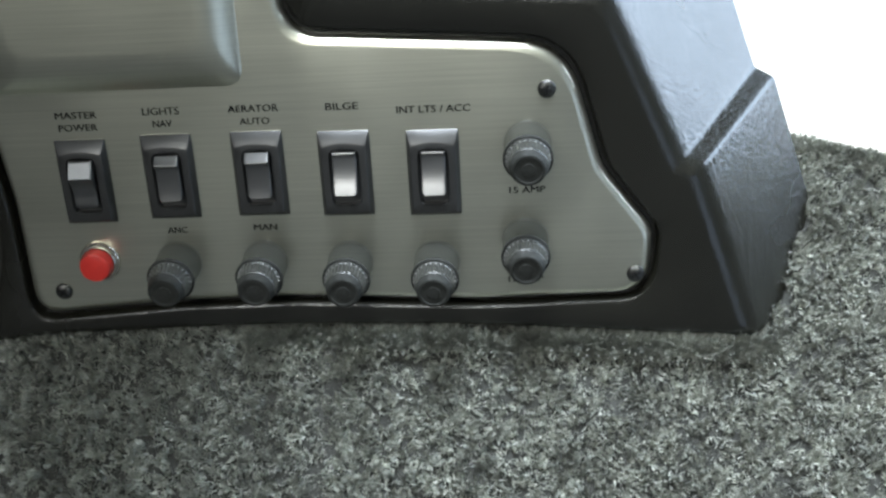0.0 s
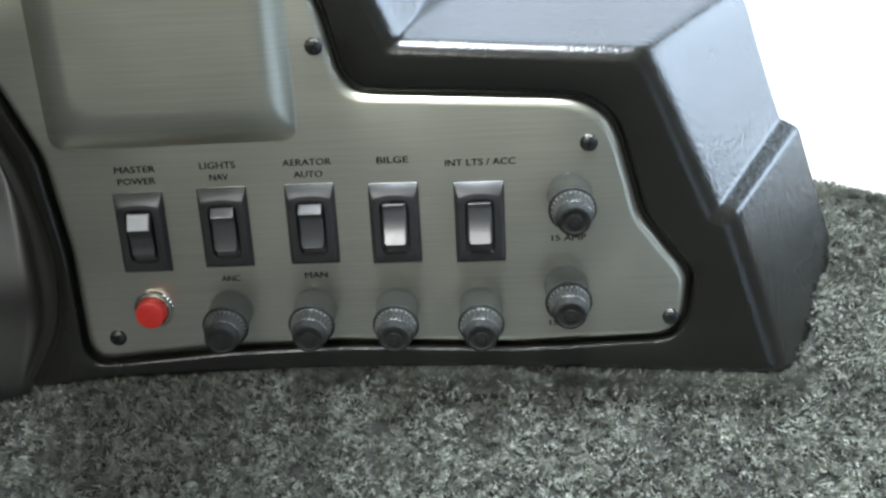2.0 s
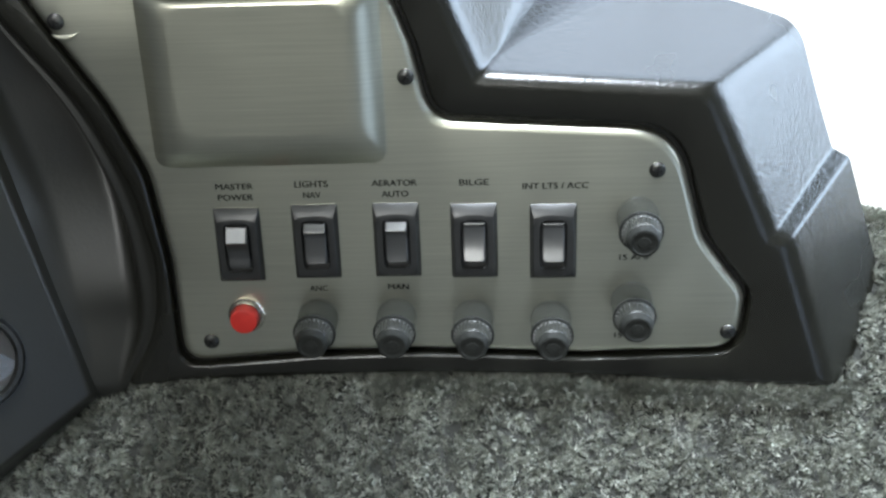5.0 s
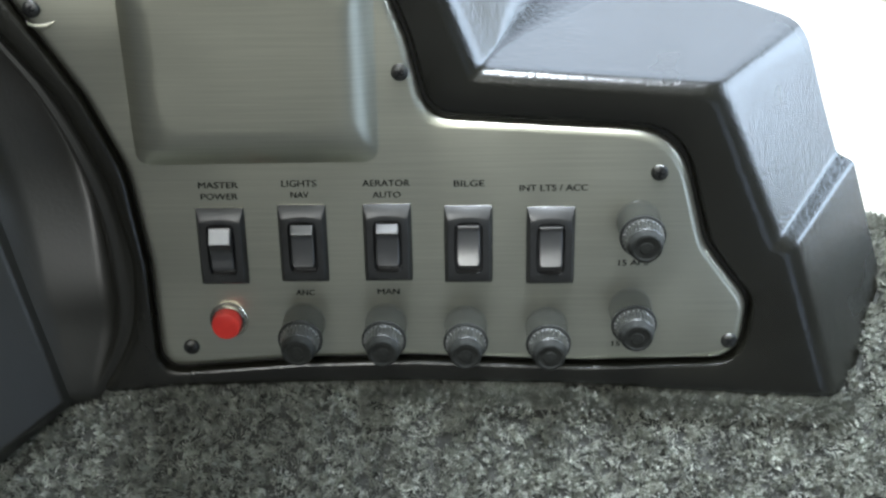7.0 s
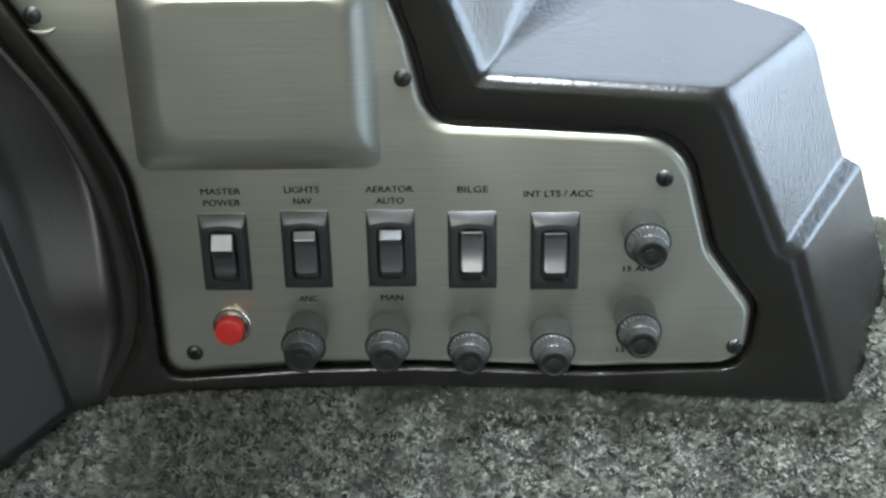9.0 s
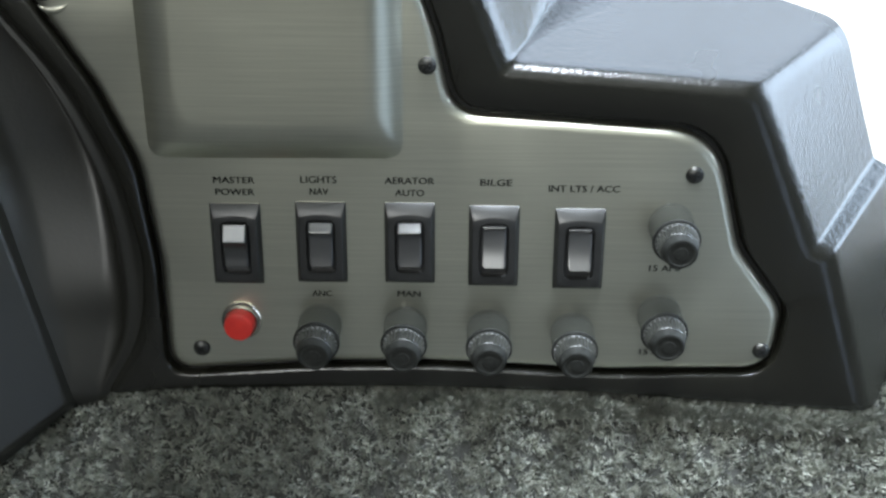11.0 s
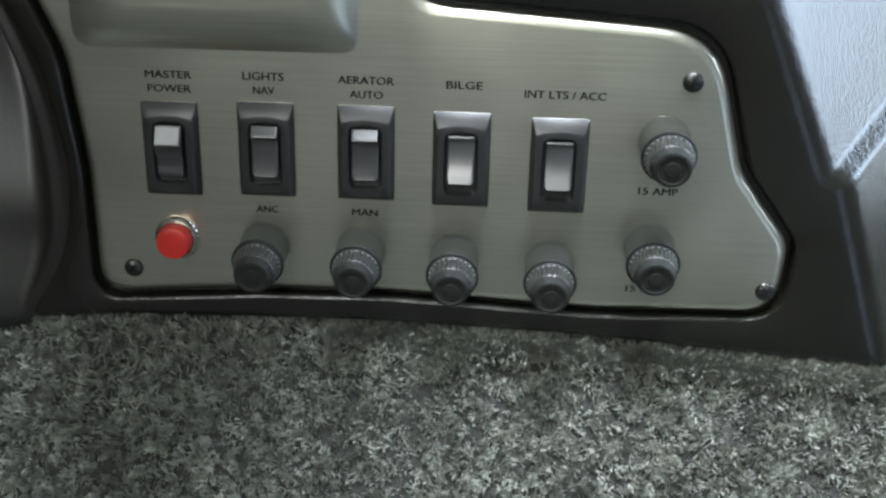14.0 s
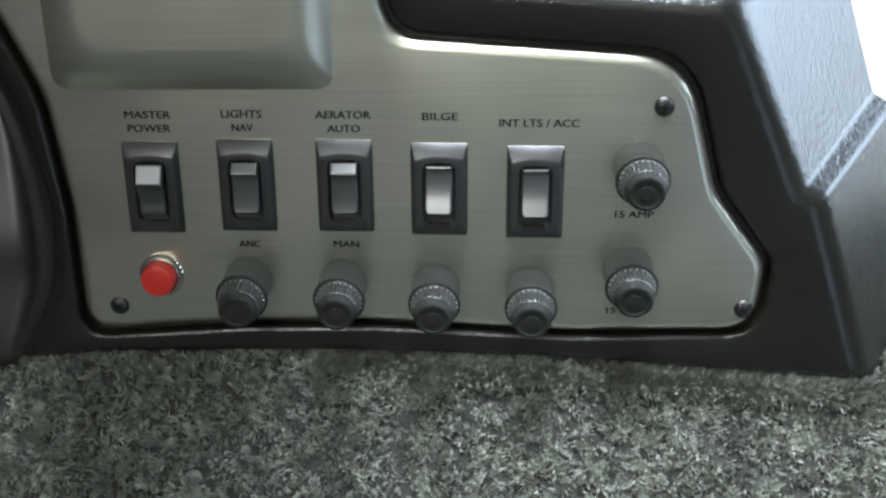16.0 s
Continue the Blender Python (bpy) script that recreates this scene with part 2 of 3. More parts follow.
slab("wall_east", [((EAST, SOUTH, LOW), (EAST + 0.1, 0.14, 0.78)), ((EAST, SOUTH, 2.02), (EAST + 0.1, 0.14, HIGH)), ((EAST, -1.04, 0.78), (EAST + 0.1, 0.14, 2.02)),
                   ((EAST, SOUTH, 0.78), (EAST + 0.1, -1.88, 2.02)), ((EAST, 1.46, LOW), (EAST + 0.1, NORTH, HIGH)), ((EAST, 0.14, 0.95), (EAST + 0.1, 1.46, HIGH))],
     WALL, "dark painted wall with a wide low opening and a window hole")
fixture = thing("ceiling_light", pose(-0.65, -0.62, HIGH), "long white ceiling light fixture with a bright tube", "ceiling light")
bm = bmesh.new()
box(bm, (-0.53, -0.34, -0.085), (0.53, 0.34, 0.0), 0.01, 2)
part("housing", bm, WHITE, fixture)

# The carpeted platform, whose far edge runs obliquely behind the console.
EDGE = ((-1.195, 0.4987), (1.0, -0.088), (1.0, -1.95), (-1.195, -1.95))
def edge_y(x):
    return EDGE[0][1] + (x - EDGE[0][0]) * (EDGE[1][1] - EDGE[0][1]) / (EDGE[1][0] - EDGE[0][0])


def sag(x):
    """The carpet sinks a little beside the pod."""
    f = np.clip((-0.115 - x) / 0.075, 0, 1)
    return -0.010 * f * f * (3 - 2 * f)

bm = bmesh.new()
across = sorted({EDGE[0][0], EDGE[1][0], *[-0.26 + 0.01 * k for k in range(18)]})
rows = [[bm.verts.new((x, y, z)) for x in across for y, z in ((f(x), h),)] for f, h in ((edge_y, LOW), (edge_y, -0.008), (lambda x: edge_y(x) - 0.004, -0.003), (lambda x: EDGE[2][1], -0.003), (lambda x: EDGE[2][1], LOW))]
for row in rows[1:4]:
    for v in row:
        v.co.z += float(sag(v.co.x))
for low, high in zip(rows, rows[1:]):
    for i in range(len(across) - 1):
        bm.faces.new((low[i], low[i + 1], high[i + 1], high[i]))
tagged(new("carpeted_platform", mesh_of("carpeted_platform", bm, BACKING)), "low platform covered with dark grey carpet", "platform", kind="structure")


FURROWS = (((0.022, -0.022), (0.017, -0.07)), ((0.152, -0.02), (0.232, -0.066)))


PITS = ((0.0530, -0.0405), (0.0797, -0.0083), (-0.0055, -0.0258), (0.0276, -0.0204))


def furrow(x, y):
    """How high the pile stands: 1 beside the creases, least along them."""
    low = np.ones_like(x)
    for (ax, ay), (bx, by) in FURROWS:
        dx, dy = bx - ax, by - ay
        span = math.hypot(dx, dy)
        off = np.abs((x - ax) * dy - (y - ay) * dx) / span + 0.0015 * np.sin(x * 210 + y * 170)
        low = np.minimum(low, 0.34 + 0.66 * np.clip(off / 0.0055, 0, 1))
    for px, py in PITS:
        low = np.minimum(low, 0.02 + 0.98 * np.clip((np.hypot(x - px, y - py) - 0.0022) / 0.002, 0, 1))
    return low


def pile(tufts, each, lo, hi):
    """Tufts of short leaning fibres, each fibre two faces high, as one mesh."""
    rng = np.random.default_rng(5)
    tx, ty = rng.uniform(lo[0], hi[0], tufts), rng.uniform(lo[1], hi[1], tufts)
    clear = (tx > -0.07) & (tx < 0.26) & (ty > 0.016) & (ty < 0.11)
    tx, ty = tx[~clear], ty[~clear]
    ex = rng.uniform(-0.02, 0.25, 2600)
    ey = np.interp(ex, (-0.02, 0.0, 0.19, 0.25), (0.0072, 0.0077, 0.0, -0.003)) - rng.uniform(0.0, 0.006, len(ex))
    plain, tufts = len(tx), len(tx) + len(ex)
    tx, ty = np.append(tx, ex), np.append(ty, ey)
    away, strong, tall = rng.uniform(0, 2 * np.pi, tufts), rng.uniform(0.3, 1.0, tufts), rng.uniform(0.75, 1.15, tufts)
    tall[plain:] *= np.interp(ex, (-0.02, 0.06), (1.0, 1.9))
    strong[plain:] *= 0.5
    count = tufts * each
    own = np.repeat(np.arange(tufts), each)
    x, y = tx[own] + rng.normal(0, 0.0012, count), ty[own] + rng.normal(0, 0.0012, count)
    y = np.minimum(y, edge_y(x) - rng.uniform(0, 0.004, count))
    turn = rng.uniform(0, 2 * np.pi, count)
    lean = np.clip(0.05 + strong[own] * 0.6 + rng.normal(0, 0.25, count), 0, 1.25)
    high = rng.uniform(0.0034, 0.0066, count) * tall[own] * furrow(x, y)
    wide = rng.uniform(0.0002, 0.00048, count)
    ax, ay = np.cos(turn), np.sin(turn)
    side = away[own] + rng.normal(0, 0.45, count)
    bx, by, up = np.cos(side) * np.sin(lean), np.sin(side) * np.sin(lean), np.cos(lean)
    verts = np.empty((count, 6, 3))
    for row, (f, w) in enumerate(((0.0, 0.9), (0.6, 1.0), (1.0, 0.6))):
        out = high * f * (0.5 + 0.5 * f)
        cx, cy, cz = x + bx * out, y + by * out, -0.0035 + up * high * f + sag(x)
        for s, sign in ((0, -1), (1, 1)):
            verts[:, 2 * row + s] = np.stack([cx + sign * ax * wide * w, cy + sign * ay * wide * w, cz], 1)
    base = np.arange(count)[:, None] * 6
    faces = np.concatenate([base + np.array([[0, 1, 3, 2]]), base + np.array([[2, 3, 5, 4]])])
    data = bpy.data.meshes.new("carpet_pile")
    data.from_pydata(verts.reshape(-1, 3), [], faces)
    data.materials.append(FIBRE)
    return data


tagged(new("carpet_pile", pile(40000, 15, (-0.32, -0.24), (0.44, 0.2))), "short dense grey and black carpet pile", "carpet", kind="stuff")

# A narrow mint strip, on the floor behind the platform.
bm = bmesh.new()
line = Vector((0.0586, -0.0201, 0)).normalized()
side = Vector((-line.y, line.x, 0))
foot = Vector((0.4322, 0.2405, LOW))
for lo, hi, inset in ((0.0, 0.010, 0.0),):
    a, b = foot - line * 0.6, foot + line * 0.9
    made = rings(bm, [[p + Vector((0, 0, h)) for p in (a, b, b + side * 0.0095, a + side * 0.0095)] for h in (0, 0.004)])
    bm.faces.new(made[-1])
board = tagged(new("trim_strip", mesh_of("trim_strip", bm, MINT)), "narrow pale mint-green strip lying on the cream floor", "trim strip")

# ---- the console ----
console = thing("boat_console", CONSOLE, "black moulded plastic boat console standing on grey carpet", "boat console")

PLATE = [(-0.0875, 0.1610, 0.007), (0.0982, 0.1602, 0.012), (0.1105, 0.1270, 0.05), (0.1195, 0.0885, 0.018), (0.2460, 0.0803, 0.034),
         (0.2625, 0.0200, 0.03), (0.2872, -0.0125, 0.016), (0.2850, -0.0460, 0.02), (0.2000, -0.0478, 0.2), (0.1100, -0.0438, 0.2),
         (0.0500, -0.0450, 0.1), (-0.0268, -0.0508, 0.013), (-0.0268, 0.0100, 0.08), (-0.0330, 0.0620, 0.06), (-0.0500, 0.1010, 0.06)]

# Corner, rounding, and the draft of the edge that starts there: near the front, and further back.
RIM = [((-0.150, 0.205, 0.01), 0.4, 0.4), ((0.106, 0.205, 0.01), 0.7, 0.6), ((0.1445, 0.1108, 0.005), 0.42, 0.42),
       ((0.2630, 0.1020, 0.013), 1.0, 1.0), ((0.2985, 0.0205, 0.0045), 0.88, 0.9), ((0.3075, 0.0165, 0.0042), 1.0, 1.0),
       ((0.3380, -0.0730, 0.004), -0.2, -0.2), ((0.2926, -0.0700, 0.1), -0.2, -0.2), ((0.2000, -0.0632, 0.2), -0.2, -0.2),
       ((0.1070, -0.0608, 0.2), -0.2, -0.2), ((0.0450, -0.0618, 0.2), -0.2, -0.2), ((-0.0173, -0.0640, 0.1), -0.2, -0.2),
       ((-0.0660, -0.0685, 0.004), 0.2, 0.2), ((-0.0410, -0.0300, 0.08), 0.2, 0.2),
       ((-0.0370, 0.0100, 0.08), 0.2, 0.2), ((-0.0440, 0.0530, 0.08), 0.2, 0.2), ((-0.0637, 0.0985, 0.08), 0.2, 0.2),
       ((-0.0915, 0.1350, 0.08), 0.2, 0.2)]


# How fast a corner softens towards the back: the inner corner and the shoulder.
EASE = [0.0, 0.0, 1.8, 0.35] + [0.0] * (len(RIM) - 4)


def back_edge(x):
    v, k = 0.098 - 2.7 * max(0.0, x - 0.2) ** 2, 0.006
    return 0.052 + k * math.log(1 + math.exp((v - 0.052) / k))


def console_body():
    bm = bmesh.new()
    corners = [c for c, _, _ in RIM]

    def ring(depth, inset=0.0, scale=1.0):
        by = [near * min(depth, 0.009) + far * max(0.0, depth - 0.009) - inset for _, near, far in RIM]
        soft = [(x, z, r + ease * max(0.0, depth - 0.028)) for (x, z, r), ease in zip(grown(corners, by), EASE)]
        return rounded(soft, 6, 5)

    r = 0.0058
    loops = []
    for k in range(7):
        a = k / 6 * math.pi / 2
        loops.append([(p.x, r * (1 - math.cos(a)), p.y) for p in ring(r * (1 - math.cos(a)), r * (1 - math.sin(a)))])
    for depth in (0.009, 0.02, 0.035):
        loops.append([(p.x, depth, p.y) for p in ring(depth)])
    grid = [ring(d) for d in np.linspace(0.036, 0.1, 33)]
    depths = np.linspace(0.036, 0.1, 33)

    def at_back(i):
        for k in range(len(depths) - 1):
            a, b = depths[k] - back_edge(grid[k][i].x), depths[k + 1] - back_edge(grid[k + 1][i].x)
            if b >= 0:
                f = max(0.0, min(1.0, -a / (b - a)))
                return depths[k] + f * (depths[k + 1] - depths[k]), grid[k][i].lerp(grid[k + 1][i], f)
        return depths[-1], grid[-1][i]

    last = [at_back(i) for i in range(len(grid[0]))]
    loops.append([(p.x, d, p.y) for d, p in last])
    middle = Vector((0.1, 0.03))
    for more, pull in ((0.005, 0.004), (0.011, 0.014), (0.014, 0.03), (0.02, 0.12)):
        loops.append([(*(lambda q: (q.x, d + more, q.y))(p + (middle - p).normalized() * pull),) for d, p in last])
    made = rings(bm, loops)
    pocket = [rounded(even(PLATE, by)) for by in (0.0043, 0.0034, 0.0028, 0.0023)]
    inner = rings(bm, [[(p.x, y, p.y) for p in loop] for loop, y in zip(pocket, (0.0, 0.0005, 0.0016, 0.0075))])
    filled(bm, made[0], inner[0])
    filled(bm, inner[-1])
    filled(bm, made[-1])
    bmesh.ops.recalc_face_normals(bm, faces=bm.faces)
    cut_at_carpet(bm)
    return bm


part("body", console_body(), BLACK, console, "black textured moulded plastic", angle=28)


def shade_block():
    """An unseen upright block above the panel, added to shade the carpet at left."""
    bm = bmesh.new()
    loops = []
    for z, x0, x1, y0, y1 in ((0.06, -0.15, 0.004, 0.262, 0.36), (0.14, -0.15, 0.004, 0.262, 0.36), (0.34, -0.15, 0.0, 0.268, 0.355), (0.76, -0.145, -0.004, 0.278, 0.345), (0.78, -0.13, -0.02, 0.29, 0.335)):
        loops.append([CONSOLE.inverted() @ Vector((p.x, p.y, z)) for p in rounded([(x0, y0, 0.02), (x1, y0, 0.02), (x1, y1, 0.02), (x0, y1, 0.02)], 5)])
    made = rings(bm, loops)
    bm.faces.new(made[0])
    bm.faces.new(made[-1])
    return bm


part("shade_block", shade_block(), BLACK, console, "unseen upright black block that shades the carpet")


POD_CORNER, POD_UP, POD_LOW = Vector((-0.079, -0.0105, -0.066)), Vector((-0.0346, 0.0105, 0.1324)), Vector((-0.0463, -0.0315, -0.0285))


def blend(table, t):
    """A smooth value from a short table of (t, value)."""
    for (a, u), (b, v) in zip(table, table[1:]):
        if t <= b:
            f = (t - a) / (b - a)
            return u + (v - u) * f * f * (3 - 2 * f)
    return table[-1][1]


def cove():
    """The hollow between the panel's rim and the pod."""
    bm = bmesh.new()
    rim = [Vector((-0.118, 0.170)), Vector((-0.0915, 0.135)), Vector((-0.0637, 0.0985)), Vector((-0.0440, 0.0530)), Vector((-0.0370, 0.0100)), Vector((-0.0410, -0.0300)), Vector((-0.0650, -0.0690))]
    across = [k / 60 for k in range(61)]
    table = [(0, 0), (0.1, 0.12), (0.16, 0.02), (0.19, 0.06), (0.26, 0.8), (0.32, 0.96), (0.38, 1.0), (0.82, 0.5), (0.9, 0.3), (1, 0)]
    hollow = [float(np.interp(s, *zip(*table))) for s in across]
    for _ in range(3):
        hollow = [hollow[0]] + [(a + 2 * b + c) / 4 for a, b, c in zip(hollow, hollow[1:], hollow[2:])] + [hollow[-1]]
    loops = []
    for i in range(49):
        u = i / 48
        f = u * (len(rim) - 1)
        k = min(int(f), len(rim) - 2)
        p0, p1, p2, p3 = rim[max(k - 1, 0)], rim[k], rim[k + 1], rim[min(k + 2, len(rim) - 1)]
        t = f - k
        p = 0.5 * (2 * p1 + (p2 - p0) * t + (2 * p0 - 5 * p1 + 4 * p2 - p3) * t * t + (3 * p1 - p0 - 3 * p2 + p3) * t ** 3)
        start = Vector((p.x + 0.001, 0.0022, p.y))
        end = POD_CORNER + POD_UP * (1.75 * (1 - u)) + Vector((-0.002, 0.006, 0))
        deep = blend([(0, 0.02), (0.3, 0.031), (0.45, 0.031), (0.8, 0.009), (1, 0.0)], u)
        line = []
        for s in across:
            q = start.lerp(end, s)
            q.y += deep * hollow[int(round(s * 60))]
            line.append(q)
        loops.append(line)
    loops.append([p + Vector((0, 0.008, -0.012)) for p in loops[-1]])
    rings(bm, loops, close=False)
    return bm


part("cove", cove(), SMOOTH, console, "smooth hollow beside the panel", angle=50)


def steering_pod():
    """The raised block beside the panel, whose sloping face carries a round gauge."""
    bm = bmesh.new()
    a = POD_CORNER
    up, low = POD_UP, POD_LOW
    n = low.cross(up).normalized()
    if n.y > 0:
        n = -n
    ex = up.normalized()
    ey = n.cross(ex).normalized()
    if ey @ low < 0:
        ey = -ey
    slant = (low @ ex, low @ ey)
    corners = [(0, 0, 0.003), (up.length * 1.9, 0, 0.003), (up.length * 1.9 + slant[0] * 4, slant[1] * 4, 0.003), (slant[0] * 4, slant[1] * 4, 0.003)]
    loops = []
    for out, deep in ((-0.0022, 0.0), (-0.0008, 0.0005), (0.0006, 0.0018), (0.0075, 0.0110), (0.0130, 0.0200), (0.0150, 0.0700)):
        loops.append([a + ex * p.x + ey * p.y - n * deep for p in rounded(even(corners, out), 4)])
    made = rings(bm, loops)
    bm.faces.new(made[0])
    bm.faces.new(made[-1])
    bmesh.ops.recalc_face_normals(bm, faces=bm.faces)
    cut_at_carpet(bm)
    return bm, a, n


pod, POD_AT, POD_NORMAL = steering_pod()
part("gauge_pod", pod, SMOOTH, console, "smooth raised pod with a sloping face", angle=40)

# ---- the control panel ----
panel = thing("control_panel", CONSOLE, "brushed metal switch panel screwed to the black console", "control panel")


def plate():
    bm = bmesh.new()
    r, loops = 0.005, []
    loops.append([(p.x, 0.0072, p.y) for p in rounded(PLATE)])
    for k in range(6):
        a = k / 5 * math.pi / 2
        loops.append([(p.x, r * (1 - math.sin(a)), p.y) for p in rounded(even(PLATE, -r * (1 - math.cos(a))))])
    made = rings(bm, loops)
    filled(bm, made[-1])
    return bm


part("plate", plate(), METAL, panel)


def raised_cover():
    """A pressed box lid: steep at its foot, easing into a flat top."""
    bm = bmesh.new()
    base = [(-0.0285, 0.1578, 0.006), (0.0955, 0.1578, 0.006), (0.0955, 0.0662, 0.009), (-0.0275, 0.0655, 0.009)]
    loops = [[(p.x, 0.0004, p.y) for p in rounded(even(base, 0.0006), 8)]]
    steps, wide, h = 26, 0.0185, 0.0
    slope = [radians(a) for a in (8, 24, 40)] + [radians(41) * (1 - k / (steps - 3)) ** 0.9 for k in range(steps - 2)]
    for k in range(steps + 1):
        s = max(0.0, (k - 2) / (steps - 2))
        e = 0.0003 * min(k, 2) + (wide - 0.0006) * s
        if k:
            h += math.tan(slope[k]) * (0.0003 if k <= 2 else (wide - 0.0006) / (steps - 2))
        sides = grown(base, [-e * 0.42, -e, -e * 1.08, -e])
        loops.append([(p.x, -0.0002 - h, p.y) for p in rounded([(x, z, r + 0.3 * e) for x, z, r in sides], 8)])
    made = rings(bm, loops)
    filled(bm, made[-1])
    return bm


part("raised_cover", raised_cover(), METAL, panel, "raised rectangular cover with soft edges", angle=60)


def screw(at, turn):
    bm = bmesh.new()
    lathe(bm, [(0.0044, -0.0003), (0.0043, 0.0008), (0.0038, 0.0014), (0.0028, 0.0019), (0.0017, 0.0021)], 28)
    head = part("screw", bm, SCREW, panel, "dark domed cross-head screw", pose(at[0], at[2], at[1], 0, turn, 0), 60)
    bm = bmesh.new()
    box(bm, (-0.0022, -0.00235, -0.0004), (0.0022, -0.0015, 0.0004), 0.0001, 1)
    box(bm, (-0.0004, -0.00237, -0.0022), (0.0004, -0.0015, 0.0022), 0.0001, 1)
    part("cross_slot", bm, INK, head)


for spot, turn in (((-0.0695, 0.1443, 0), 20), ((0.1073, 0.1116, 0), 35), ((0.2369, 0.0592, 0), 10), ((0.2789, -0.0349, 0), 55), ((-0.0095, -0.0370, 0), 40)):
    screw(spot, turn)


# A raised crescent, added in the shape of the plate's highlight below the screw.
bm = bmesh.new()
loops = []
for k in range(17):
    a, thick = radians(232 + 84 * k / 16), 0.0011 * math.sin(math.pi * k / 16) + 0.0001
    loops.append([((0.0105 + 1.4 * thick * math.cos(b)) * math.cos(a), -0.7 * thick * math.sin(b), (0.0105 + 1.4 * thick * math.cos(b)) * math.sin(a)) for b in [2 * math.pi * q / 10 for q in range(10)]])
rings(bm, loops, True)
part("highlight_ridge", bm, METAL, panel, "raised metal crescent in place of a highlight below the upper screw", pose(-0.0662, 0, 0.1462), 60)


def lettering(words, left, right, low, high):
    """Printed words that fill a field of the panel."""
    curve = bpy.data.curves.new("lettering", "FONT")
    curve.body = words
    curve.resolution_u = 3
    temp = new("lettering", curve)
    bpy.context.view_layer.update()
    data = bpy.data.meshes.new_from_object(temp.evaluated_get(bpy.context.evaluated_depsgraph_get()))
    bpy.data.objects.remove(temp)
    xs, ys = [v.co.x for v in data.vertices], [v.co.y for v in data.vertices]
    sx, sy = (right - left) / (max(xs) - min(xs)), (high - low) / (max(ys) - min(ys))
    for v in data.vertices:
        v.co = ((v.co.x - min(xs)) * sx + left, -0.0002, (v.co.y - min(ys)) * sy + low)
    bold = bmesh.new()
    bold.from_mesh(data)
    twin = bmesh.ops.duplicate(bold, geom=bold.verts[:] + bold.edges[:] + bold.faces[:])
    for v in twin["geom"]:
        if isinstance(v, bmesh.types.BMVert):
            v.co += Vector((0.00024, -0.00003, 0.0001))
    bold.to_mesh(data)
    bold.free()
    data.materials.clear()
    data.materials.append(INK)
    ob = new("lettering", data)
    ob.parent = panel
    tagged(ob, "printed black capital letters")


for words, left, right, low, high in (
        ("MASTER", 0.0026, 0.0229, 0.0527, 0.0560), ("POWER", 0.0034, 0.0224, 0.0466, 0.0499), ("LIGHTS", 0.0453, 0.0630, 0.0532, 0.0567),
        ("NAV", 0.0496, 0.0588, 0.0472, 0.0505), ("AERATOR", 0.0865, 0.1106, 0.0531, 0.0565), ("AUTO", 0.0915, 0.1058, 0.0470, 0.0503),
        ("BILGE", 0.1331, 0.1485, 0.0526, 0.0560), ("INT LTS / ACC", 0.1665, 0.2010, 0.0499, 0.0533), ("ANC", 0.0489, 0.0588, -0.0070, -0.0039),
        ("MAN", 0.0922, 0.1037, -0.0067, -0.0036), ("15 AMP", 0.2182, 0.2352, 0.0087, 0.0119), ("15 AMP", 0.2166, 0.2336, -0.0378, -0.0347)):
    lettering(words, left, right, low, high)

# ---- rocker switches ----
WIDE, TALL = 0.0250, 0.0425


def frame_loop(left, right, low, high, out, radius, bulge=0.0, each=9):
    """A rounded rectangle of four equal runs, its upper edge arched by bulge; out gives each point's height."""
    spots = []
    for (x0, z0), (x1, z1) in (((left, low), (right, low)), ((right, low), (right, high)), ((right, high), (left, high)), ((left, high), (left, low))):
        for k in range(each):
            t = k / each
            spots.append([x0 + (x1 - x0) * t, z0 + (z1 - z0) * t])
    mid_x, half_x, mid_z, half_z = (left + right) / 2, (right - left) / 2, (low + high) / 2, (high - low) / 2
    loop = []
    for x, z in spots:
        u, v = x - mid_x, z - mid_z
        du, dv = abs(u) - (half_x - radius), abs(v) - (half_z - radius)
        if du > 0 and dv > 0:
            far = math.hypot(du, dv)
            if far > radius:
                du, dv = du * radius / far, dv * radius / far
            u, v = math.copysign(half_x - radius + du, u), math.copysign(half_z - radius + dv, v)
        if v > 0:
            v += bulge * (1 - (u / half_x) ** 2) * (v / half_z) ** 4
        loop.append((mid_x + u, -out, mid_z + v))
    return loop


def bezel():
    """Black surround with sloping sides, a broad upper facet under an arched edge, and a window for the rocker."""
    bm = bmesh.new()
    w, h = WIDE, TALL
    made = rings(bm, [frame_loop(0, w, 0, h, -0.0003, 0.0006), frame_loop(0, w, 0, h, 0.0009, 0.0006), frame_loop(0.0002, w - 0.0002, 0.0002, h - 0.0003, 0.0012, 0.0006),
                      frame_loop(0.0017, w - 0.0017, 0.0020, 0.0358, 0.0040, 0.0010, 0.0018), frame_loop(0.0021, w - 0.0021, 0.0024, 0.0353, 0.0042, 0.0010, 0.0017),
                      frame_loop(0.0051, 0.0199, 0.0060, 0.0338, 0.0042, 0.0027, 0.0006), frame_loop(0.0055, 0.0195, 0.0064, 0.0334, 0.0037, 0.0025, 0.0006),
                      frame_loop(0.0057, 0.0193, 0.0066, 0.0332, 0.0005, 0.0024, 0.0006)])
    bm.faces.new(made[-1])
    return bm


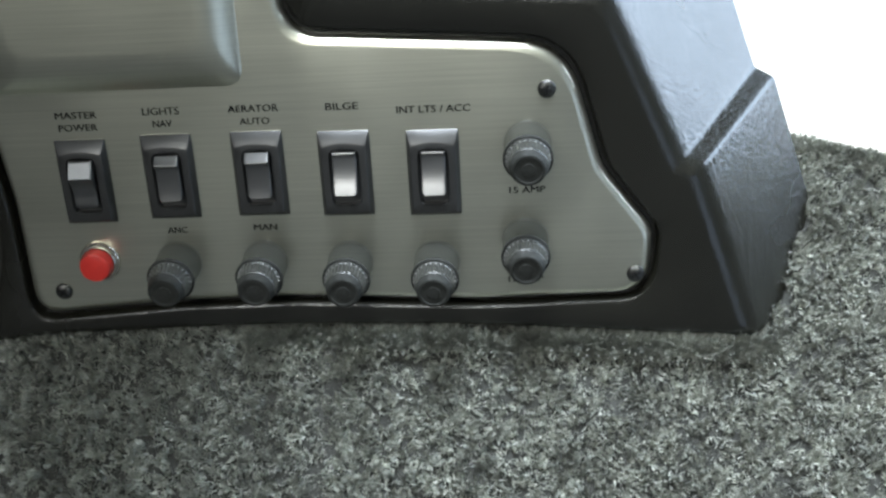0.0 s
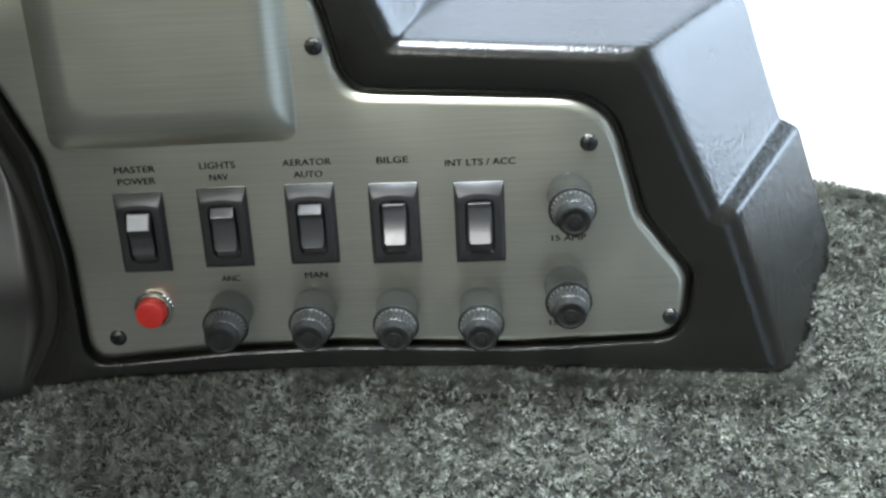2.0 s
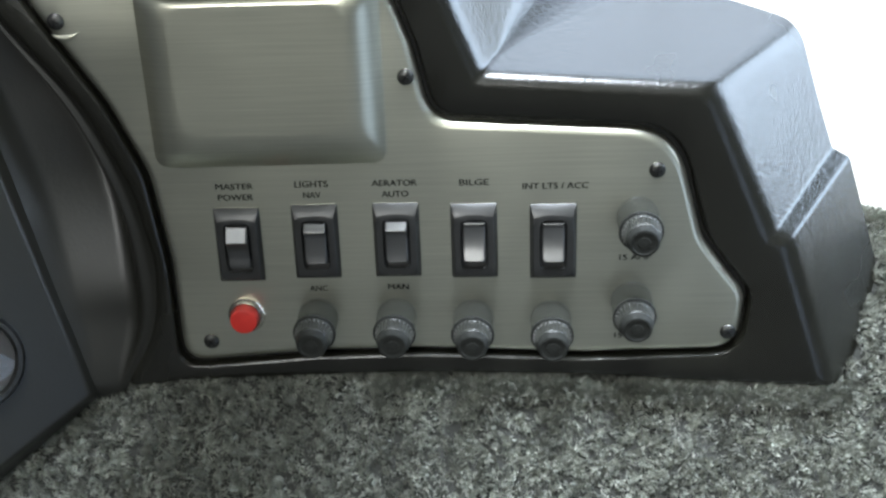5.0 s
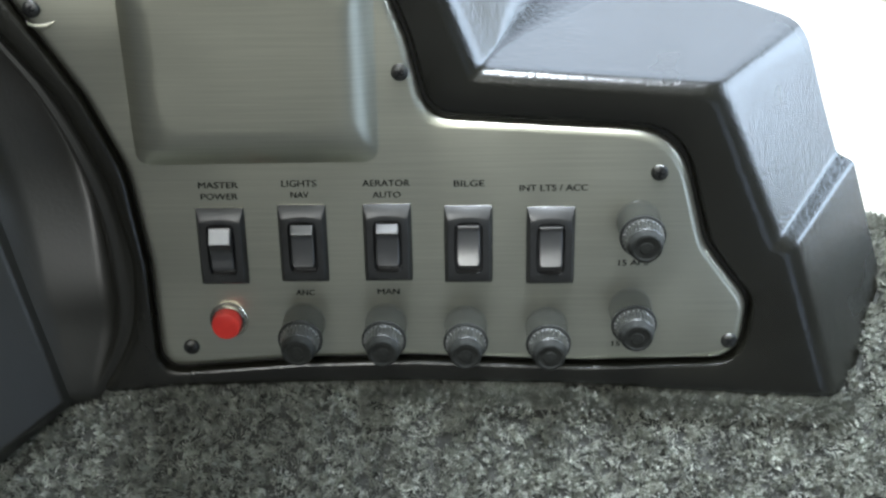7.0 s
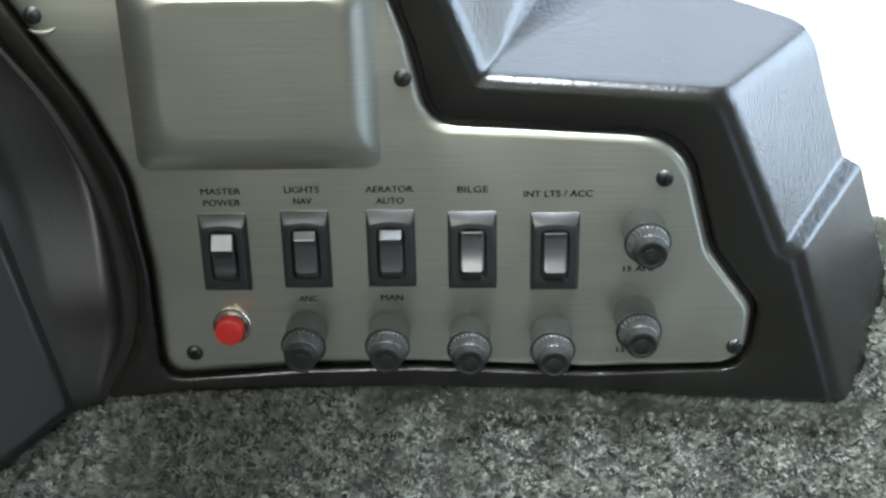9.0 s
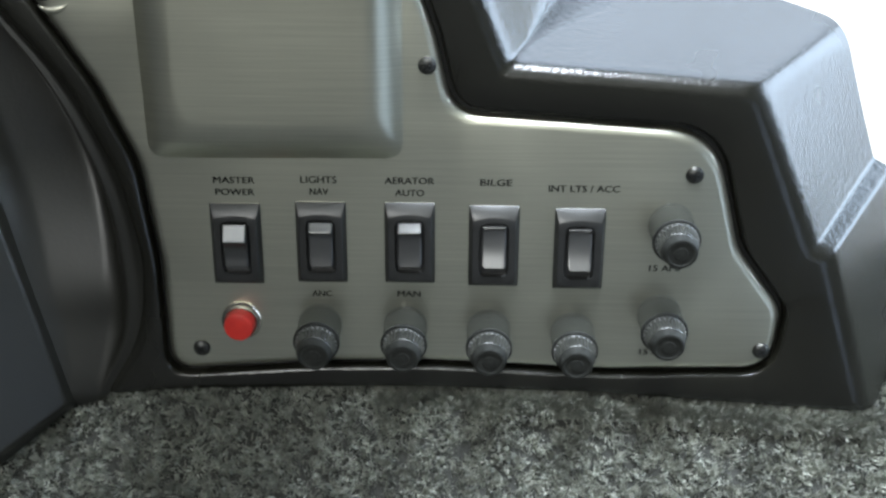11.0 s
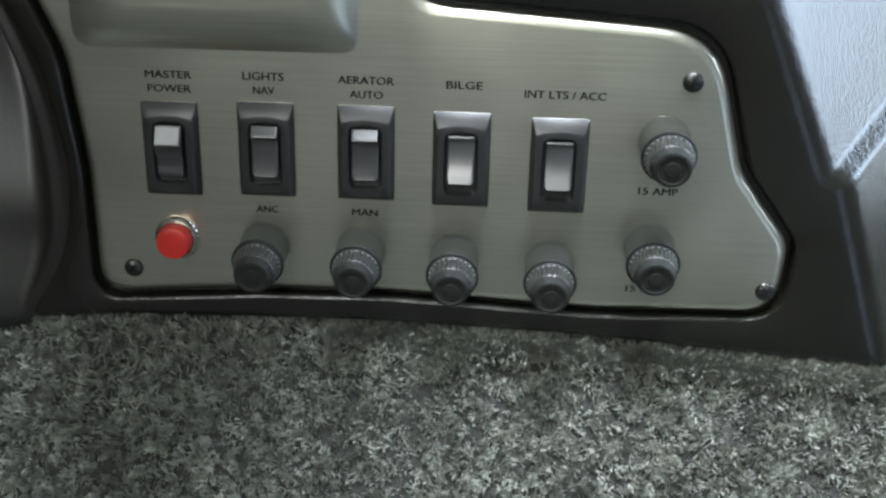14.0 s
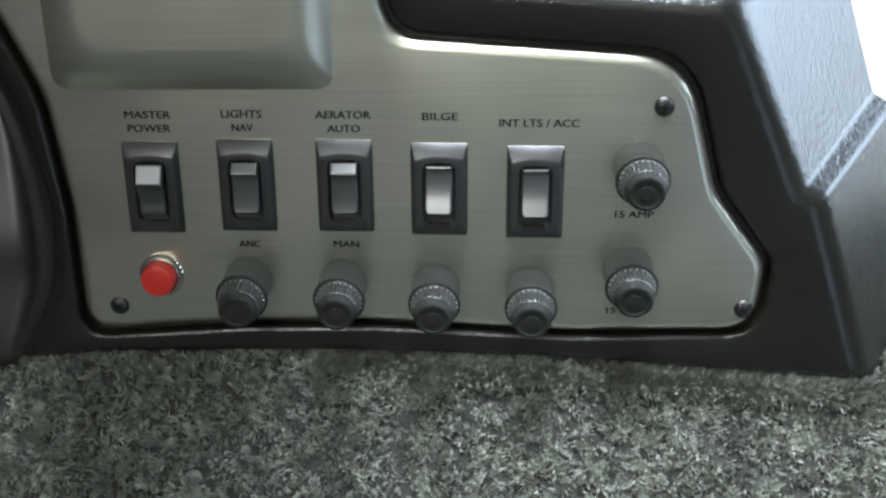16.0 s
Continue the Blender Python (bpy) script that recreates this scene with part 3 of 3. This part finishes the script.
def rocker(profile, x0=0.0066, x1=0.0184, top=0.0332):
    """A paddle with the given profile (down from its top, out of the panel), in metres."""
    bm = bmesh.new()
    points = []
    for (z0, h0), (z1, h1) in zip(profile, profile[1:]):
        for k in range(3):
            t = k / 3
            points.append((z0 + (z1 - z0) * t, h0 + (h1 - h0) * t))
    points.append(profile[-1])
    edge, turn, foot_z = 0.0005, 0.0020, profile[-1][0]

    def held(x, z):
        over = max(0.0, min(0.93, (z - foot_z + turn) / turn))
        inset = turn * (1 - math.sqrt(1 - over * over))
        middle = (x0 + x1) / 2
        return middle + (x - middle) * (1 - 2 * inset / (x1 - x0))

    loops = []
    for x, drop in ((x0, edge * 1.6), (x0 + edge * 0.4, edge * 0.5), (x0 + edge * 1.4, 0), (x0 + edge * 2.2, 0), (x1 - edge * 2.2, 0), (x1 - edge * 1.4, 0), (x1 - edge * 0.4, edge * 0.5), (x1, edge * 1.6)):
        line = [(x, 0.001, top - points[0][0])] + [(held(x, z), -(h - drop), top - z) for z, h in points] + [(held(x, points[-1][0]), 0.001, top - points[-1][0])]
        loops.append(line)
    made = rings(bm, loops)
    bm.faces.new(made[0])
    bm.faces.new(made[-1])
    return bm


DOWN = [(0.0, 0.0026), (0.0005, 0.0047), (0.0011, 0.0049), (0.0016, 0.0045)] + [(0.001 * z, 0.0042 + 0.0046 * (z / 20.5) ** 2.3) for z in range(3, 21, 2)] + [(0.0206, 0.0088), (0.0209, 0.0086), (0.02095, 0.0030)]
MID = [(0.0, 0.0030), (0.0004, 0.0046), (0.0022, 0.0059), (0.0042, 0.0075), (0.0047, 0.0076), (0.0051, 0.0069), (0.0062, 0.0058)] + [(0.001 * z, 0.0054 + 0.0012 * ((z - 8) / 14) ** 2.2) for z in range(8, 23, 2)] + [(0.0224, 0.0067), (0.0227, 0.0065), (0.02275, 0.0030)]
UP = [(0.0, 0.0030), (0.0005, 0.0052), (0.0080, 0.0089), (0.0086, 0.0089), (0.0092, 0.0082), (0.013, 0.0060), (0.018, 0.0050), (0.0226, 0.0055), (0.0236, 0.0052), (0.0240, 0.0030)]

SWITCHES = [(0.0000, 0.0000, UP, "black rocker switch pressed at its lower end, reflection painted white"),
            (0.0423, 0.0012, MID, "black rocker switch resting in its middle position"),
            (0.0862, 0.0014, MID, "black rocker switch resting in its middle position"),
            (0.1279, 0.0002, DOWN, "black rocker switch pressed at its upper end"),
            (0.1702, -0.0008, DOWN, "black rocker switch pressed at its upper end")]
for x, z, profile, label in SWITCHES:
    switch = thing("rocker_switch", CONSOLE @ pose(x, 0, z), label, "switch", "rocker switches on the panel")
    part("bezel", bezel(), SWITCH, switch, angle=25)
    paddle = part("rocker", rocker(profile), ROCKER, switch, "smoked grey curved paddle", angle=30)
    # White sheet: paints the bright reflection on this paddle's upper face.
    if profile is UP:
        bm = bmesh.new()
        for lo, hi in (((0.0074, 0), (0.0176, 0)),):
            a, b = (0.0010, 0.00545), (0.0078, 0.00880)
            made = rings(bm, [[(lo[0], -h - o, 0.0332 - z2), (hi[0], -h - o, 0.0332 - z2), (hi[0], -h2 - o, 0.0332 - z3), (lo[0], -h2 - o, 0.0332 - z3)]
                              for o, (z2, h), (z3, h2) in ((-0.0008, a, b), (0.0003, a, b))])
            bm.faces.new(made[1])
        part("sheen_sheet", bm, SHEEN, paddle, "white sheet that paints a bright reflection")

# ---- fuse holders ----
FUSES = ((0.0524, -0.0229), (0.0961, -0.0235), (0.1386, -0.0250), (0.1815, -0.0261), (0.2274, 0.0331), (0.2253, -0.0156))
DROOP = pose(0, 0, 0, 7)


def fuse_holder(x, z):
    holder = thing("fuse_holder", CONSOLE @ pose(x, 0, z), "smoky clear round fuse holder with a ribbed cap", "fuse holder", "fuse holders on the panel")
    bm = bmesh.new()
    lathe(bm, [(0.0114, -0.0003), (0.0114, 0.0005), (0.0111, 0.0008), (0.0104, 0.0008)], 44)
    part("flange", bm, SLEEVE, holder, "thin smoky flange", angle=30)
    bm = bmesh.new()
    lathe(bm, [(0.0108, 0.0), (0.0110, 0.008), (0.0113, 0.0164)], 44, cap=False)
    part("sleeve", bm, SLEEVE, holder, "smoky clear sleeve", DROOP, 30)
    bm = bmesh.new()
    lathe(bm, [(0.0112, 0.0160), (0.0117, 0.0164), (0.0117, 0.0172), (0.0113, 0.0177), (0.0106, 0.0177), (0.0103, 0.0170)], 44, cap=False)
    part("collar", bm, TIP, holder, "black collar", DROOP, 30)
    bm = bmesh.new()
    lathe(bm, [(0.0106, 0.0170), (0.0105, 0.0184), (0.0101, 0.0196), (0.0093, 0.0250), (0.0084, 0.0262)], 64, 0.00035, 2, 3, False)
    cap = part("cap", bm, CAP, holder, "ribbed tapering cap", DROOP, 20)
    # Rib ends in a pale colour, which paints the glints along the cap.
    bm = bmesh.new()
    for k in range(26):
        a = 2 * math.pi * k / 26
        bmesh.ops.create_icosphere(bm, subdivisions=1, radius=0.00042, matrix=Matrix.Translation((0.0102 * math.cos(a), -0.0193, 0.0102 * math.sin(a))))
    part("rib_glint", bm, NUB, cap, "small rib ends, coloured pale to paint their glints", angle=60)
    bm = bmesh.new()
    lathe(bm, [(0.0086, 0.0256), (0.0081, 0.0290), (0.0075, 0.0300), (0.0064, 0.0302), (0.0058, 0.0297), (0.0034, 0.0296), (0.0030, 0.0300), (0.0008, 0.0301)], 32)
    part("tip", bm, TIP, holder, "dark recessed end", DROOP, 30)


for x, z in FUSES:
    fuse_holder(x, z)

# ---- the red button ----
button = thing("push_button", CONSOLE @ pose(0.0122, 0, -0.0208), "round red push button in a chrome collar", "push button")
bm = bmesh.new()
lathe(bm, [(0.0104, -0.0003), (0.0104, 0.0012), (0.0100, 0.0017), (0.0092, 0.0018), (0.0089, 0.0034), (0.0083, 0.0038), (0.0077, 0.0033)], 72, 0.0003, 0, 2)
part("collar", bm, CHROME, button, "chrome collar", angle=30)
bm = bmesh.new()
lathe(bm, [(0.0075, 0.0030), (0.0075, 0.0086), (0.0071, 0.0096), (0.0062, 0.0100), (0.0020, 0.0098)], 36)
part("plunger", bm, RED, button, "bright red plunger", angle=40)

# ---- the gauge ----
eye = Vector((-0.111, -0.0748, -0.0099))
way = Vector((-0.0242, 0.0436, -0.0224))
spot = eye + way * ((POD_AT - eye) @ POD_NORMAL / (way @ POD_NORMAL))
facing = POD_NORMAL.to_track_quat("-Y", "Z").to_matrix().to_4x4()
gauge = thing("gauge", CONSOLE @ Matrix.Translation(spot) @ facing, "round metal-rimmed gauge set in the black pod", "gauge")
bm = bmesh.new()
lathe(bm, [(0.0285, -0.0005), (0.0285, 0.0030), (0.0272, 0.0050), (0.0250, 0.0052), (0.0236, 0.0030), (0.0232, 0.0005)], 56, cap=False)
part("bezel", bm, SCREW, gauge, "dark polished metal rim", angle=40)
bm = bmesh.new()
lathe(bm, [(0.0234, 0.0008), (0.0200, 0.0009), (0.0010, 0.0010)], 48)
part("dial", bm, DIAL, gauge, "black dial")
bm = bmesh.new()
lathe(bm, [(0.0234, 0.0022), (0.0234, 0.0030), (0.0226, 0.0034), (0.0010, 0.0040)], 48)
glass = part("glass", bm, GLASS, gauge, "clear glass")
glass.visible_shadow = False
